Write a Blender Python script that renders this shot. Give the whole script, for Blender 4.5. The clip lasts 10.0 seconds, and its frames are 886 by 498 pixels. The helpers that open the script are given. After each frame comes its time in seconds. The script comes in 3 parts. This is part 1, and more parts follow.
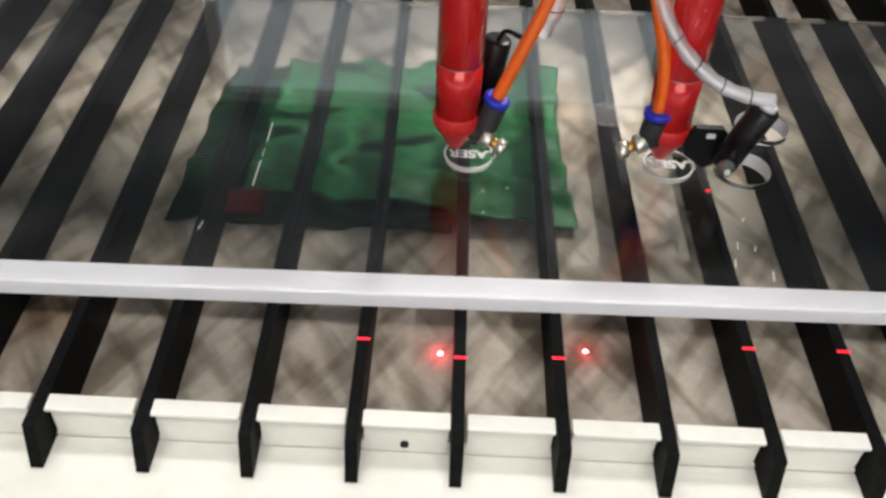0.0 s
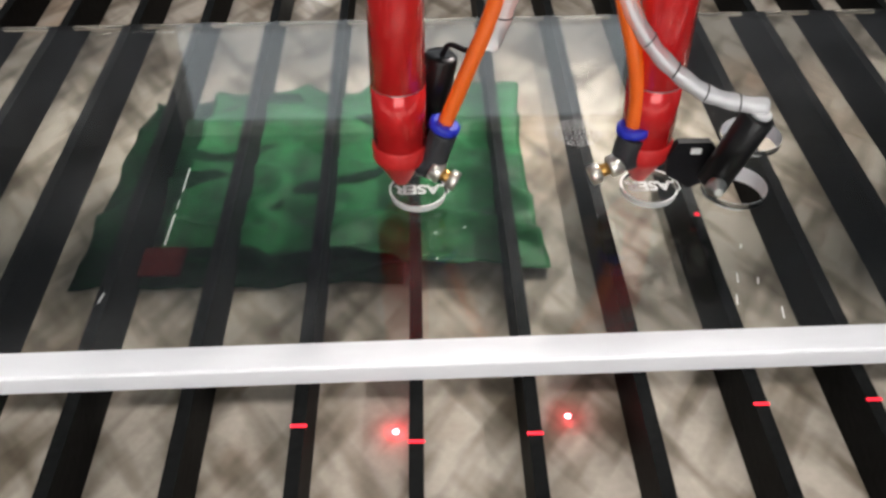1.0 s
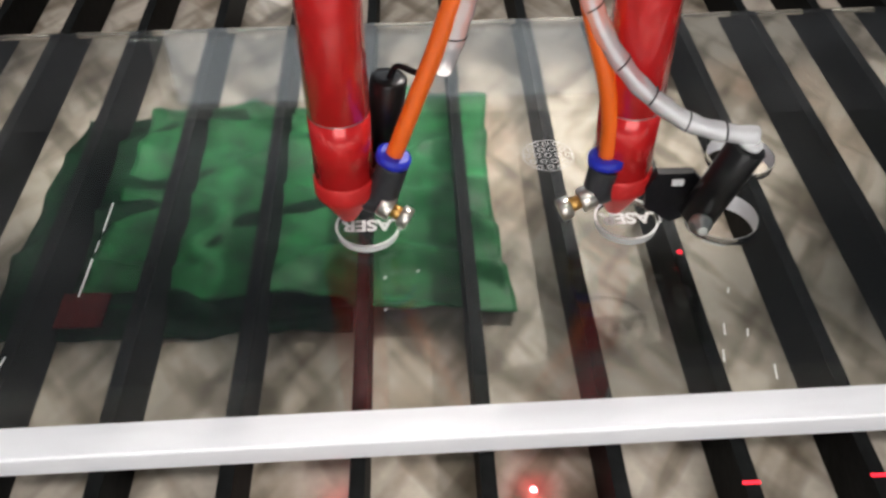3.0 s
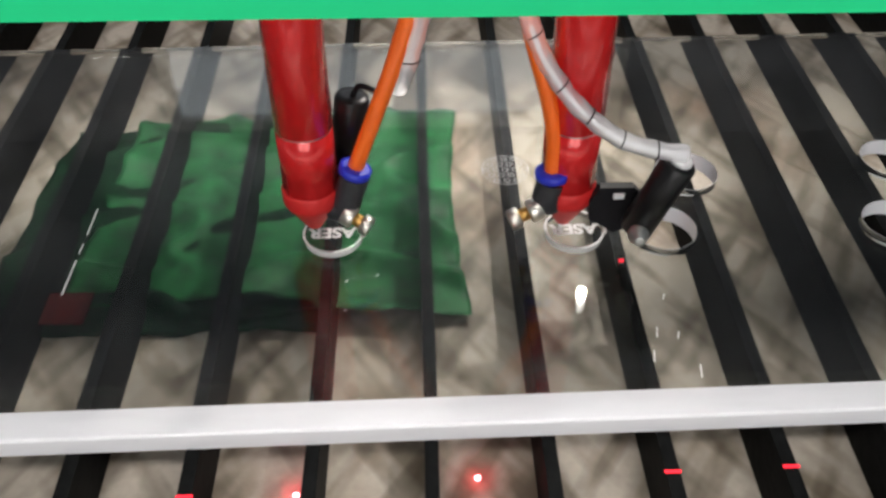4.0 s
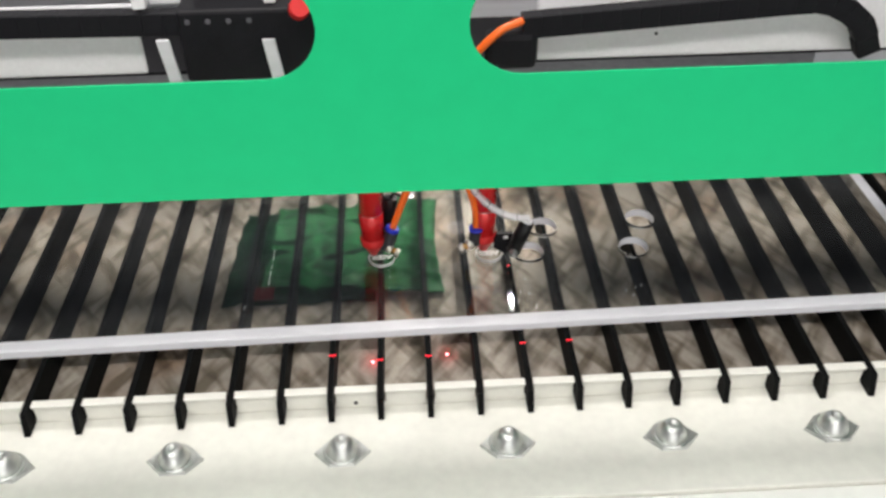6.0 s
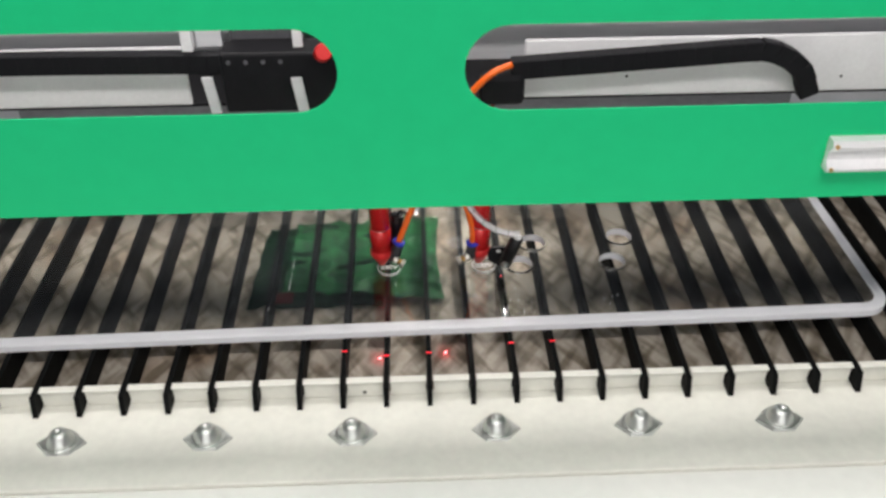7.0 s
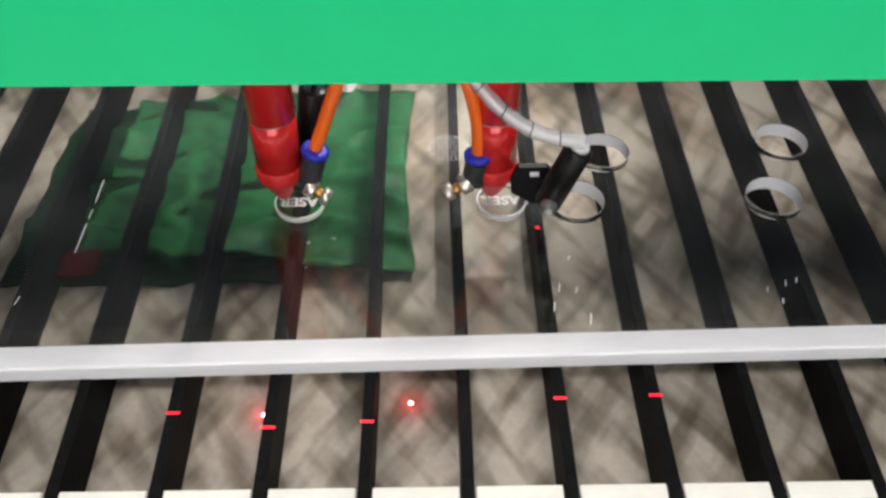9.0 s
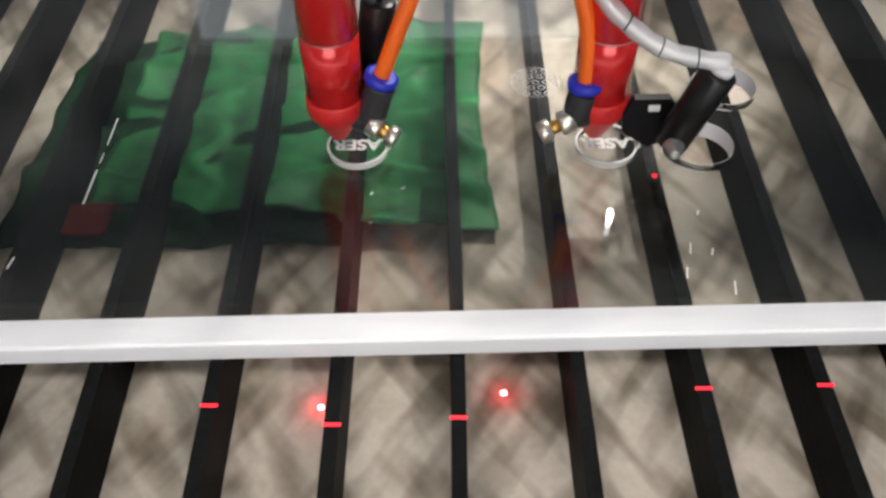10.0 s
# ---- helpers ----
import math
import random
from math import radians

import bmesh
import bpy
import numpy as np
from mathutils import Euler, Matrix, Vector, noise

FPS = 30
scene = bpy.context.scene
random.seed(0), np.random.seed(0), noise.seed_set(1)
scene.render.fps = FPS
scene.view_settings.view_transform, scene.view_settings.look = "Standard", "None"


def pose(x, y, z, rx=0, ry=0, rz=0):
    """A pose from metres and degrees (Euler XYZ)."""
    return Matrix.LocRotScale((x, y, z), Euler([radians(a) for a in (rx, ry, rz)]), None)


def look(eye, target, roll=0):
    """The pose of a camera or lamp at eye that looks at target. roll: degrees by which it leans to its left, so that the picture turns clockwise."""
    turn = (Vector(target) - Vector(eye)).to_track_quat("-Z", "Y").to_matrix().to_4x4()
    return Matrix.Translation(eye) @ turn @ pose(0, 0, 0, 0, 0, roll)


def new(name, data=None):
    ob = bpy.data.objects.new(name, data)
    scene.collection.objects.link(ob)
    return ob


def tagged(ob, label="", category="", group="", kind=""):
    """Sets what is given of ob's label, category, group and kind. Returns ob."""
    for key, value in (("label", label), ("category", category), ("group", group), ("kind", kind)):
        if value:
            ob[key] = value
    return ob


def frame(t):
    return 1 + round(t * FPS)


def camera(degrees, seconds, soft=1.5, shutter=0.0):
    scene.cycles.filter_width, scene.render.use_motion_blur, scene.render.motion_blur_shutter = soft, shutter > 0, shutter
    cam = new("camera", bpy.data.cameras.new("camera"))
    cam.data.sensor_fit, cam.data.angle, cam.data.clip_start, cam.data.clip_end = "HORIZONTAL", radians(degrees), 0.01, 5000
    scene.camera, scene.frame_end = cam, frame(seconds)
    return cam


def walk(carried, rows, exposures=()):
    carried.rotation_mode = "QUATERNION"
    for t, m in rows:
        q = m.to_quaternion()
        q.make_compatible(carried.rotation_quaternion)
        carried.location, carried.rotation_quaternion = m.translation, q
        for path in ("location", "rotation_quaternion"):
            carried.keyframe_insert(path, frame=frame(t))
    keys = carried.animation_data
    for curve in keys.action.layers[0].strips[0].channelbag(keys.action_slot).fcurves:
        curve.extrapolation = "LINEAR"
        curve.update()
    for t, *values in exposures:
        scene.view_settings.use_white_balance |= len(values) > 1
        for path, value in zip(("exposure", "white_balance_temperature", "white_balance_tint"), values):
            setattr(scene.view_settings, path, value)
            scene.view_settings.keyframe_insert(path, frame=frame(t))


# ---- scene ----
cam = camera(52.14, 10.0, soft=2.8)
PATH = [
    (0, (-0.0132, -0.2986, 0.3179), (-0.0099, 0.0670, -0.0232), 3.21),
    (0.5, (-0.0072, -0.2590, 0.2877), (0.0026, 0.1145, -0.0445), 0.85),
    (1, (0.0035, -0.2358, 0.2814), (0.0149, 0.1366, -0.0520), 0.10),
    (1.5, (-0.0015, -0.2421, 0.2921), (-0.0076, 0.1297, -0.0422), -0.84),
    (2, (0.0124, -0.2417, 0.2770), (0.0167, 0.1398, -0.0462), -0.28),
    (2.5, (0.0173, -0.2167, 0.2759), (0.0283, 0.1611, -0.0514), -0.30),
    (3, (0.0231, -0.1821, 0.2716), (0.0373, 0.1812, -0.0716), -0.24),
    (4.5, (0.0490, -0.2461, 0.3133), (0.0603, 0.1286, -0.0175), 0.58),
    (5, (0.0512, -0.3239, 0.3660), (0.0583, 0.0585, 0.0440), 0.21),
    (5.5, (0.0432, -0.4738, 0.4894), (0.0570, -0.0838, 0.1769), -1.28),
    (6.8, (0.0240, -0.7644, 0.6869), (0.0496, -0.3692, 0.3817), 0.28),
    (7, (0.0349, -0.7402, 0.6697), (0.0496, -0.3395, 0.3709), -0.31),
    (7.5, (0.0723, -0.5301, 0.5751), (0.0888, -0.1381, 0.2651), 2.07),
    (8, (0.0741, -0.4471, 0.5119), (0.0837, -0.0664, 0.1879), 0.82),
    (8.5, (0.0819, -0.3517, 0.4320), (0.0847, 0.0105, 0.0873), -0.99),
    (9, (0.0755, -0.2622, 0.3530), (0.0817, 0.0873, -0.0045), 0.09),
    (9.5, (0.0456, -0.2150, 0.2854), (0.0521, 0.1388, -0.0679), -0.36),
    (10, (0.0390, -0.2045, 0.2773), (0.0405, 0.1373, -0.0877), -0.30),
]
EXPOSURES = [(0.0, -0.08), (1.0, 0.15), (3.0, 0.12), (4.5, -0.08), (5.5, 0.0), (7.0, -0.3), (8.0, -0.2), (8.5, -0.15), (9.0, -0.08), (10.0, 0.05)]
walk(cam, [(t, look(eye, target, roll)) for t, eye, target, roll in PATH], EXPOSURES)

# ---- light: a workshop with unseen ceiling panels added, and one work lamp under the gantry ----
world = bpy.data.worlds.new("workshop_air")
world.use_nodes = True
scene.world = world
world.node_tree.nodes["Background"].inputs[0].default_value = (0.75, 0.85, 1.0, 1)
world.node_tree.nodes["Background"].inputs[1].default_value = 0.03


def area_lamp(name, eye, target, sx, sy, power, colour):
    d = bpy.data.lights.new(name, "AREA")
    d.shape, d.size, d.size_y, d.energy, d.color = "RECTANGLE", sx, sy, power, colour
    ob = new(name, d)
    ob.matrix_world = look(eye, target)
    return ob


CEILING_LAMPS = [(-0.45, -0.98, 20), (0.75, -1.05, 15), (-0.20, 0.50, 22)]
for lx, ly, power in CEILING_LAMPS:
    area_lamp("ceiling_fill_light", (lx, ly, 1.97), (lx, ly, 0), 1.2, 0.3, power, (0.99, 0.93, 0.90))
# added fill behind the camera, set as daylight in an unseen window
area_lamp("front_fill_light", (0.1, -3.05, 0.95), (0.1, 0, 0.75), 2.3, 1.3, 36, (0.98, 0.95, 0.93))
# the gantry's own work lamp
d = bpy.data.lights.new("work_lamp_light", "SPOT")
d.energy, d.color, d.spot_size, d.spot_blend, d.shadow_soft_size = 3.2, (1.0, 0.93, 0.87), radians(76), 1.0, 0.005
new("work_lamp_light", d).matrix_world = look((0.17, 0.30, 0.243), (0.015, 0.150, -0.03))


# ---- materials ----
def mat(name, colour, rough=0.5, metal=0.0, var=0.12, scale=60.0, bump=0.0, bump_scale=400.0, spec=0.5, coat=0.0, stretch=(1, 1, 1), fleck=None):
    m = bpy.data.materials.new(name)
    m.use_nodes = True
    nt = m.node_tree
    b = nt.nodes["Principled BSDF"]
    b.inputs["Roughness"].default_value = rough
    b.inputs["Metallic"].default_value = metal
    b.inputs["Specular IOR Level"].default_value = spec
    b.inputs["Coat Weight"].default_value = coat
    b.inputs["Coat Roughness"].default_value = 0.12
    tc = nt.nodes.new("ShaderNodeTexCoord")
    mp = nt.nodes.new("ShaderNodeMapping")
    mp.inputs["Scale"].default_value = stretch
    nt.links.new(tc.outputs["Object"], mp.inputs[0])
    big = nt.nodes.new("ShaderNodeTexNoise")
    big.inputs["Scale"].default_value, big.inputs["Detail"].default_value = scale, 6
    fine = nt.nodes.new("ShaderNodeTexNoise")
    fine.inputs["Scale"].default_value, fine.inputs["Detail"].default_value = scale * 9, 3
    nt.links.new(mp.outputs[0], big.inputs[0])
    nt.links.new(mp.outputs[0], fine.inputs[0])
    add = nt.nodes.new("ShaderNodeMath")
    add.operation = "ADD"
    nt.links.new(big.outputs[0], add.inputs[0])
    nt.links.new(fine.outputs[0], add.inputs[1])
    ramp = nt.nodes.new("ShaderNodeValToRGB")
    lo = [max(0, c * (1 - var)) for c in colour]
    hi = [min(1, c * (1 + var)) for c in colour]
    ramp.color_ramp.elements[0].position, ramp.color_ramp.elements[1].position = 0.35, 0.65
    ramp.color_ramp.elements[0].color, ramp.color_ramp.elements[1].color = (*lo, 1), (*hi, 1)
    half = nt.nodes.new("ShaderNodeMath")
    half.operation = "MULTIPLY"
    half.inputs[1].default_value = 0.5
    nt.links.new(add.outputs[0], half.inputs[0])
    nt.links.new(half.outputs[0], ramp.inputs[0])
    nt.links.new(ramp.outputs[0], b.inputs["Base Color"])
    if bump:
        bn = nt.nodes.new("ShaderNodeTexNoise")
        bn.inputs["Scale"].default_value, bn.inputs["Detail"].default_value = bump_scale, 4
        nt.links.new(mp.outputs[0], bn.inputs[0])
        bp = nt.nodes.new("ShaderNodeBump")
        bp.inputs["Strength"].default_value, bp.inputs["Distance"].default_value = bump, 0.001
        nt.links.new(bn.outputs[0], bp.inputs["Height"])
        nt.links.new(bp.outputs[0], b.inputs["Normal"])
    return m


def glow(name, colour, strength):
    m = bpy.data.materials.new(name)
    m.use_nodes = True
    b = m.node_tree.nodes["Principled BSDF"]
    b.inputs["Base Color"].default_value = (*colour, 1)
    b.inputs["Emission Color"].default_value = (*colour, 1)
    b.inputs["Emission Strength"].default_value = strength
    return m


def clear_plastic(name, tint, ior, rough, milk=0.0, milk_colour=(0.8, 0.8, 0.82)):
    m = bpy.data.materials.new(name)
    m.use_nodes = True
    nt = m.node_tree
    nt.nodes.remove(nt.nodes["Principled BSDF"])
    out = nt.nodes["Material Output"]
    tr = nt.nodes.new("ShaderNodeBsdfTransparent")
    tr.inputs[0].default_value = (*tint, 1)
    gl = nt.nodes.new("ShaderNodeBsdfGlossy")
    gl.inputs["Roughness"].default_value = rough
    fr = nt.nodes.new("ShaderNodeFresnel")
    fr.inputs[0].default_value = ior
    mix = nt.nodes.new("ShaderNodeMixShader")
    nt.links.new(fr.outputs[0], mix.inputs[0])
    nt.links.new(gl.outputs[0], mix.inputs[2])
    if milk:
        df = nt.nodes.new("ShaderNodeBsdfDiffuse")
        df.inputs[0].default_value = (*milk_colour, 1)
        no = nt.nodes.new("ShaderNodeTexNoise")
        no.inputs["Scale"].default_value, no.inputs["Detail"].default_value = 14, 5
        tc = nt.nodes.new("ShaderNodeTexCoord")
        nt.links.new(tc.outputs["Object"], no.inputs[0])
        mu = nt.nodes.new("ShaderNodeMath")
        mu.operation = "MULTIPLY"
        mu.inputs[1].default_value = milk * 2
        nt.links.new(no.outputs[0], mu.inputs[0])
        m2 = nt.nodes.new("ShaderNodeMixShader")
        nt.links.new(mu.outputs[0], m2.inputs[0])
        nt.links.new(tr.outputs[0], m2.inputs[1])
        nt.links.new(df.outputs[0], m2.inputs[2])
        nt.links.new(m2.outputs[0], mix.inputs[1])
    else:
        nt.links.new(tr.outputs[0], mix.inputs[1])
    nt.links.new(mix.outputs[0], out.inputs[0])
    return m


def acrylic():
    m = bpy.data.materials.new("clear_acrylic")
    m.use_nodes = True
    nt = m.node_tree
    nt.nodes.remove(nt.nodes["Principled BSDF"])
    gl = nt.nodes.new("ShaderNodeBsdfGlass")
    gl.inputs["Color"].default_value = (0.91, 0.92, 0.91, 1)
    gl.inputs["Roughness"].default_value = 0.0
    gl.inputs["IOR"].default_value = 1.49
    df = nt.nodes.new("ShaderNodeBsdfDiffuse")
    df.inputs[0].default_value = (0.78, 0.80, 0.82, 1)
    tc = nt.nodes.new("ShaderNodeTexCoord")
    no = nt.nodes.new("ShaderNodeTexNoise")
    no.inputs["Scale"].default_value, no.inputs["Detail"].default_value = 16, 6
    nt.links.new(tc.outputs["Object"], no.inputs[0])
    rp = nt.nodes.new("ShaderNodeValToRGB")
    rp.color_ramp.elements[0].position, rp.color_ramp.elements[1].position = 0.42, 0.78
    rp.color_ramp.elements[0].color, rp.color_ramp.elements[1].color = (0.001, 0.001, 0.001, 1), (0.020, 0.020, 0.022, 1)
    nt.links.new(no.outputs[0], rp.inputs[0])
    mix = nt.nodes.new("ShaderNodeMixShader")
    nt.links.new(rp.outputs[0], mix.inputs[0])
    nt.links.new(gl.outputs[0], mix.inputs[1])
    nt.links.new(df.outputs[0], mix.inputs[2])
    nt.links.new(mix.outputs[0], nt.nodes["Material Output"].inputs[0])
    return m


def tray_material():
    """Beige painted sheet steel with oblique shadow streaks put into the colour, and brown scorching."""
    m = mat("tray_paint", (0.43, 0.385, 0.325), rough=0.6, var=0.10, scale=30, bump=0.15, bump_scale=300)
    nt = m.node_tree
    b = nt.nodes["Principled BSDF"]
    base = b.inputs["Base Color"].links[0].from_socket
    tc = nt.nodes.new("ShaderNodeTexCoord")
    last = base
    # two slanted sets of dark streaks: slat shadows painted into the tray colour
    for turn, seed in ((32, 0.0), (-34, 3.7)):
        mp = nt.nodes.new("ShaderNodeMapping")
        mp.inputs["Rotation"].default_value = (0, 0, radians(turn))
        mp.inputs["Location"].default_value = (seed, seed, 0)
        nt.links.new(tc.outputs["Object"], mp.inputs[0])
        squeeze = nt.nodes.new("ShaderNodeMapping")
        squeeze.inputs["Scale"].default_value = (66, 15, 1)
        nt.links.new(mp.outputs[0], squeeze.inputs[0])
        no = nt.nodes.new("ShaderNodeTexNoise")
        no.inputs["Scale"].default_value, no.inputs["Detail"].default_value = 1.0, 2.0
        nt.links.new(squeeze.outputs[0], no.inputs[0])
        rp = nt.nodes.new("ShaderNodeValToRGB")
        rp.color_ramp.elements[0].position, rp.color_ramp.elements[1].position = 0.47, 0.66
        rp.color_ramp.elements[0].color, rp.color_ramp.elements[1].color = (1, 1, 1, 1), (0.42, 0.39, 0.34, 1)
        nt.links.new(no.outputs[0], rp.inputs[0])
        mx = nt.nodes.new("ShaderNodeMix")
        mx.data_type, mx.blend_type = "RGBA", "MULTIPLY"
        mx.inputs[0].default_value = 1.0
        nt.links.new(last, mx.inputs[6])
        nt.links.new(rp.outputs[0], mx.inputs[7])
        last = mx.outputs[2]
    sc = nt.nodes.new("ShaderNodeTexNoise")
    sc.inputs["Scale"].default_value, sc.inputs["Detail"].default_value = 11, 5
    nt.links.new(tc.outputs["Object"], sc.inputs[0])
    rp = nt.nodes.new("ShaderNodeValToRGB")
    rp.color_ramp.elements[0].position, rp.color_ramp.elements[1].position = 0.54, 0.75
    rp.color_ramp.elements[0].color, rp.color_ramp.elements[1].color = (1, 1, 1, 1), (0.62, 0.47, 0.36, 1)
    nt.links.new(sc.outputs[0], rp.inputs[0])
    mx = nt.nodes.new("ShaderNodeMix")
    mx.data_type, mx.blend_type = "RGBA", "MULTIPLY"
    mx.inputs[0].default_value = 1.0
    nt.links.new(last, mx.inputs[6])
    nt.links.new(rp.outputs[0], mx.inputs[7])
    nt.links.new(mx.outputs[2], b.inputs["Base Color"])
    return m


M_TRAY = tray_material()
M_BLADE = mat("sooty_blade", (0.006, 0.0065, 0.0065), rough=0.6, var=0.5, scale=25, bump=0.2, bump_scale=250, spec=0.06)
M_RAIL = mat("cream_paint", (0.78, 0.78, 0.71), rough=0.45, var=0.05, scale=12, bump=0.08)
M_FRONT = mat("white_paint", (0.88, 0.88, 0.84), rough=0.45, var=0.03, scale=8, bump=0.05)
M_ZINC = mat("zinc_plated_steel", (0.66, 0.68, 0.66), rough=0.40, metal=1.0, var=0.12, scale=200)
M_GREEN = mat("green_paint", (0.012, 0.60, 0.235), rough=0.45, var=0.03, scale=5, bump=0.04, bump_scale=500, spec=0.2)
M_CLOTH = mat("green_film", (0.014, 0.112, 0.035), rough=0.5, var=0.6, scale=12, bump=0.25, bump_scale=60, spec=0.2)
M_DIMFILM = mat("dimmed_green_film", (0.004, 0.026, 0.010), rough=0.6, var=0.6, scale=14, bump=0.25, bump_scale=60, spec=0.08)
M_REDFILM = mat("red_film", (0.07, 0.006, 0.005), rough=0.7, spec=0.1, var=0.3, scale=40)
M_RED = mat("red_anodised", (0.74, 0.018, 0.020), rough=0.20, metal=0.15, var=0.06, scale=30, coat=0.6, bump=0.03, bump_scale=900)
M_RED2 = mat("red_nozzle", (0.70, 0.022, 0.022), rough=0.42, metal=0.1, var=0.06, scale=30)
M_ORANGE = mat("orange_hose", (1.0, 0.16, 0.01), rough=0.3, var=0.05, scale=50, spec=0.6)
M_BLUE = mat("blue_collar", (0.02, 0.035, 0.55), rough=0.35, var=0.1, scale=80)
M_BLACK = mat("black_plastic", (0.008, 0.008, 0.010), rough=0.5, var=0.25, scale=60, spec=0.2)
M_FITTING = mat("charcoal_plastic", (0.035, 0.037, 0.042), rough=0.42, var=0.2, scale=60)
M_BLACKM = mat("black_anodised", (0.012, 0.012, 0.013), rough=0.33, metal=0.3, var=0.2, scale=60)
M_BRASS = mat("nickel_brass", (0.86, 0.82, 0.75), rough=0.3, metal=1.0, var=0.1, scale=200)
M_GOLD = mat("bare_brass", (0.72, 0.42, 0.13), rough=0.3, metal=1.0, var=0.1, scale=200)
M_ALU = mat("aluminium_extrusion", (0.84, 0.85, 0.87), rough=0.42, metal=0.25, var=0.06, scale=20, stretch=(0.05, 1, 1))
M_NEUTRAL_BACK = mat("neutral_bounce_grey", (0.42, 0.43, 0.44), rough=0.5, metal=0.3, var=0.1, scale=20)
M_GREYP = mat("grey_plastic", (0.10, 0.10, 0.11), rough=0.5, var=0.15, scale=40)
M_WHITEP = mat("white_plastic", (0.86, 0.86, 0.87), rough=0.4, var=0.04, scale=30)
M_EDGE = mat("frosted_acrylic_edge", (0.80, 0.81, 0.84), rough=0.32, var=0.04, scale=20, stretch=(0.2, 1, 1), spec=0.5)
M_ENGRAVE = mat("engraved_frost", (0.85, 0.86, 0.86), rough=0.7, var=0.1, scale=300)
M_SHEET = acrylic()
M_WRAP = clear_plastic("clear_spiral_wrap", (0.92, 0.93, 0.94), 1.45, 0.15, milk=0.40, milk_colour=(0.94, 0.95, 0.97))
M_RIM = clear_plastic("frosted_rim", (0.85, 0.87, 0.88), 1.4, 0.2, milk=0.75, milk_colour=(0.95, 0.96, 0.97))
M_WALL = mat("workshop_wall", (0.34, 0.36, 0.40), rough=0.8, var=0.05, scale=3)
M_FLOOR = mat("concrete_floor", (0.30, 0.30, 0.30), rough=0.7, var=0.15, scale=4, bump=0.2, bump_scale=80)
M_LED = glow("led_white", (1.0, 0.98, 0.95), 14.0)
M_DOT = glow("laser_red", (1.0, 0.02, 0.04), 1.4)
M_HOT = glow("laser_hot", (1.0, 0.35, 0.4), 9.0)
M_HAZE_PANE = glow("haze_glow_pane", (0.86, 0.93, 1.0), 0.70)
M_PANEL = glow("panel_diffuser", (1.0, 0.98, 0.96), 3.0)


# ---- mesh helpers ----
def box(bm, x0, x1, y0, y1, z0, z1, bevel=0.0):
    r = bmesh.ops.create_cube(bm, size=1.0)
    for v in r["verts"]:
        v.co = Vector((x0 + (v.co.x + 0.5) * (x1 - x0), y0 + (v.co.y + 0.5) * (y1 - y0), z0 + (v.co.z + 0.5) * (z1 - z0)))
    if bevel:
        es = list({e for v in r["verts"] for e in v.link_edges})
        bmesh.ops.bevel(bm, geom=es, offset=bevel, segments=2, affect="EDGES", profile=0.5)
    return bm


def lathe(bm, profile, m=None, seg=32):
    """Turns a profile of (radius, height) about z, then puts it at m."""
    m = m or Matrix()
    rings = []
    for r, z in profile:
        rings.append([bm.verts.new(m @ Vector((r * math.cos(2 * math.pi * i / seg), r * math.sin(2 * math.pi * i / seg), z))) for i in range(seg)])
    for a, b in zip(rings, rings[1:]):
        for i in range(seg):
            f = bm.faces.new((a[i], a[(i + 1) % seg], b[(i + 1) % seg], b[i]))
            f.smooth = True
    bm.faces.new(list(reversed(rings[0])))
    bm.faces.new(rings[-1])
    return bm


def along(a, b):
    """The pose that puts z's origin at a and points it at b."""
    a, b = Vector(a), Vector(b)
    return Matrix.Translation(a) @ (b - a).to_track_quat("Z", "Y").to_matrix().to_4x4()


def smooth_line(points, steps=10):
    pts = [Vector(p) for p in points]
    pts = [2 * pts[0] - pts[1], *pts, 2 * pts[-1] - pts[-2]]
    out = []
    for i in range(1, len(pts) - 2):
        p0, p1, p2, p3 = pts[i - 1:i + 3]
        for s in range(steps):
            t = s / steps
            out.append(0.5 * (2 * p1 + (p2 - p0) * t + (2 * p0 - 5 * p1 + 4 * p2 - p3) * t * t + (3 * p1 - p0 - 3 * p2 + p3) * t ** 3))
    out.append(pts[-2])
    return out


def tube(bm, points, radius, seg=14, wave=0.0, pitch=0.006):
    line = smooth_line(points)
    up = Vector((0.3, 1, 0.1)).normalized()
    rings, run = [], 0.0
    for i, p in enumerate(line):
        d = (line[min(i + 1, len(line) - 1)] - line[max(i - 1, 0)]).normalized()
        u = (up - d * up.dot(d)).normalized()
        w = d.cross(u)
        if i:
            run += (p - line[i - 1]).length
        r = radius * (1 + wave * math.sin(run / pitch * 2 * math.pi))
        rings.append([bm.verts.new(p + r * (math.cos(2 * math.pi * k / seg) * u + math.sin(2 * math.pi * k / seg) * w)) for k in range(seg)])
    for a, b in zip(rings, rings[1:]):
        for k in range(seg):
            bm.faces.new((a[k], a[(k + 1) % seg], b[(k + 1) % seg], b[k])).smooth = True
    bm.faces.new(list(reversed(rings[0])))
    bm.faces.new(rings[-1])
    return bm


def mesh_of(name, bm, material):
    bmesh.ops.recalc_face_normals(bm, faces=bm.faces)
    me = bpy.data.meshes.new(name)
    bm.to_mesh(me)
    bm.free()
    me.materials.append(material)
    return me


def part(name, bm, material, parent, label=""):
    ob = new(name, mesh_of(name, bm, material))
    ob.parent = parent
    return tagged(ob, label)


def solid(name, bm, material, label="", category="", kind="", group=""):
    return tagged(new(name, mesh_of(name, bm, material)), label, category, group, kind)


def thing(name, at, label, category, group="", kind=""):
    ob = new(name)
    ob.location = at
    ob.empty_display_size = 0.01
    return tagged(ob, label, category, group, kind)


B = bmesh.new

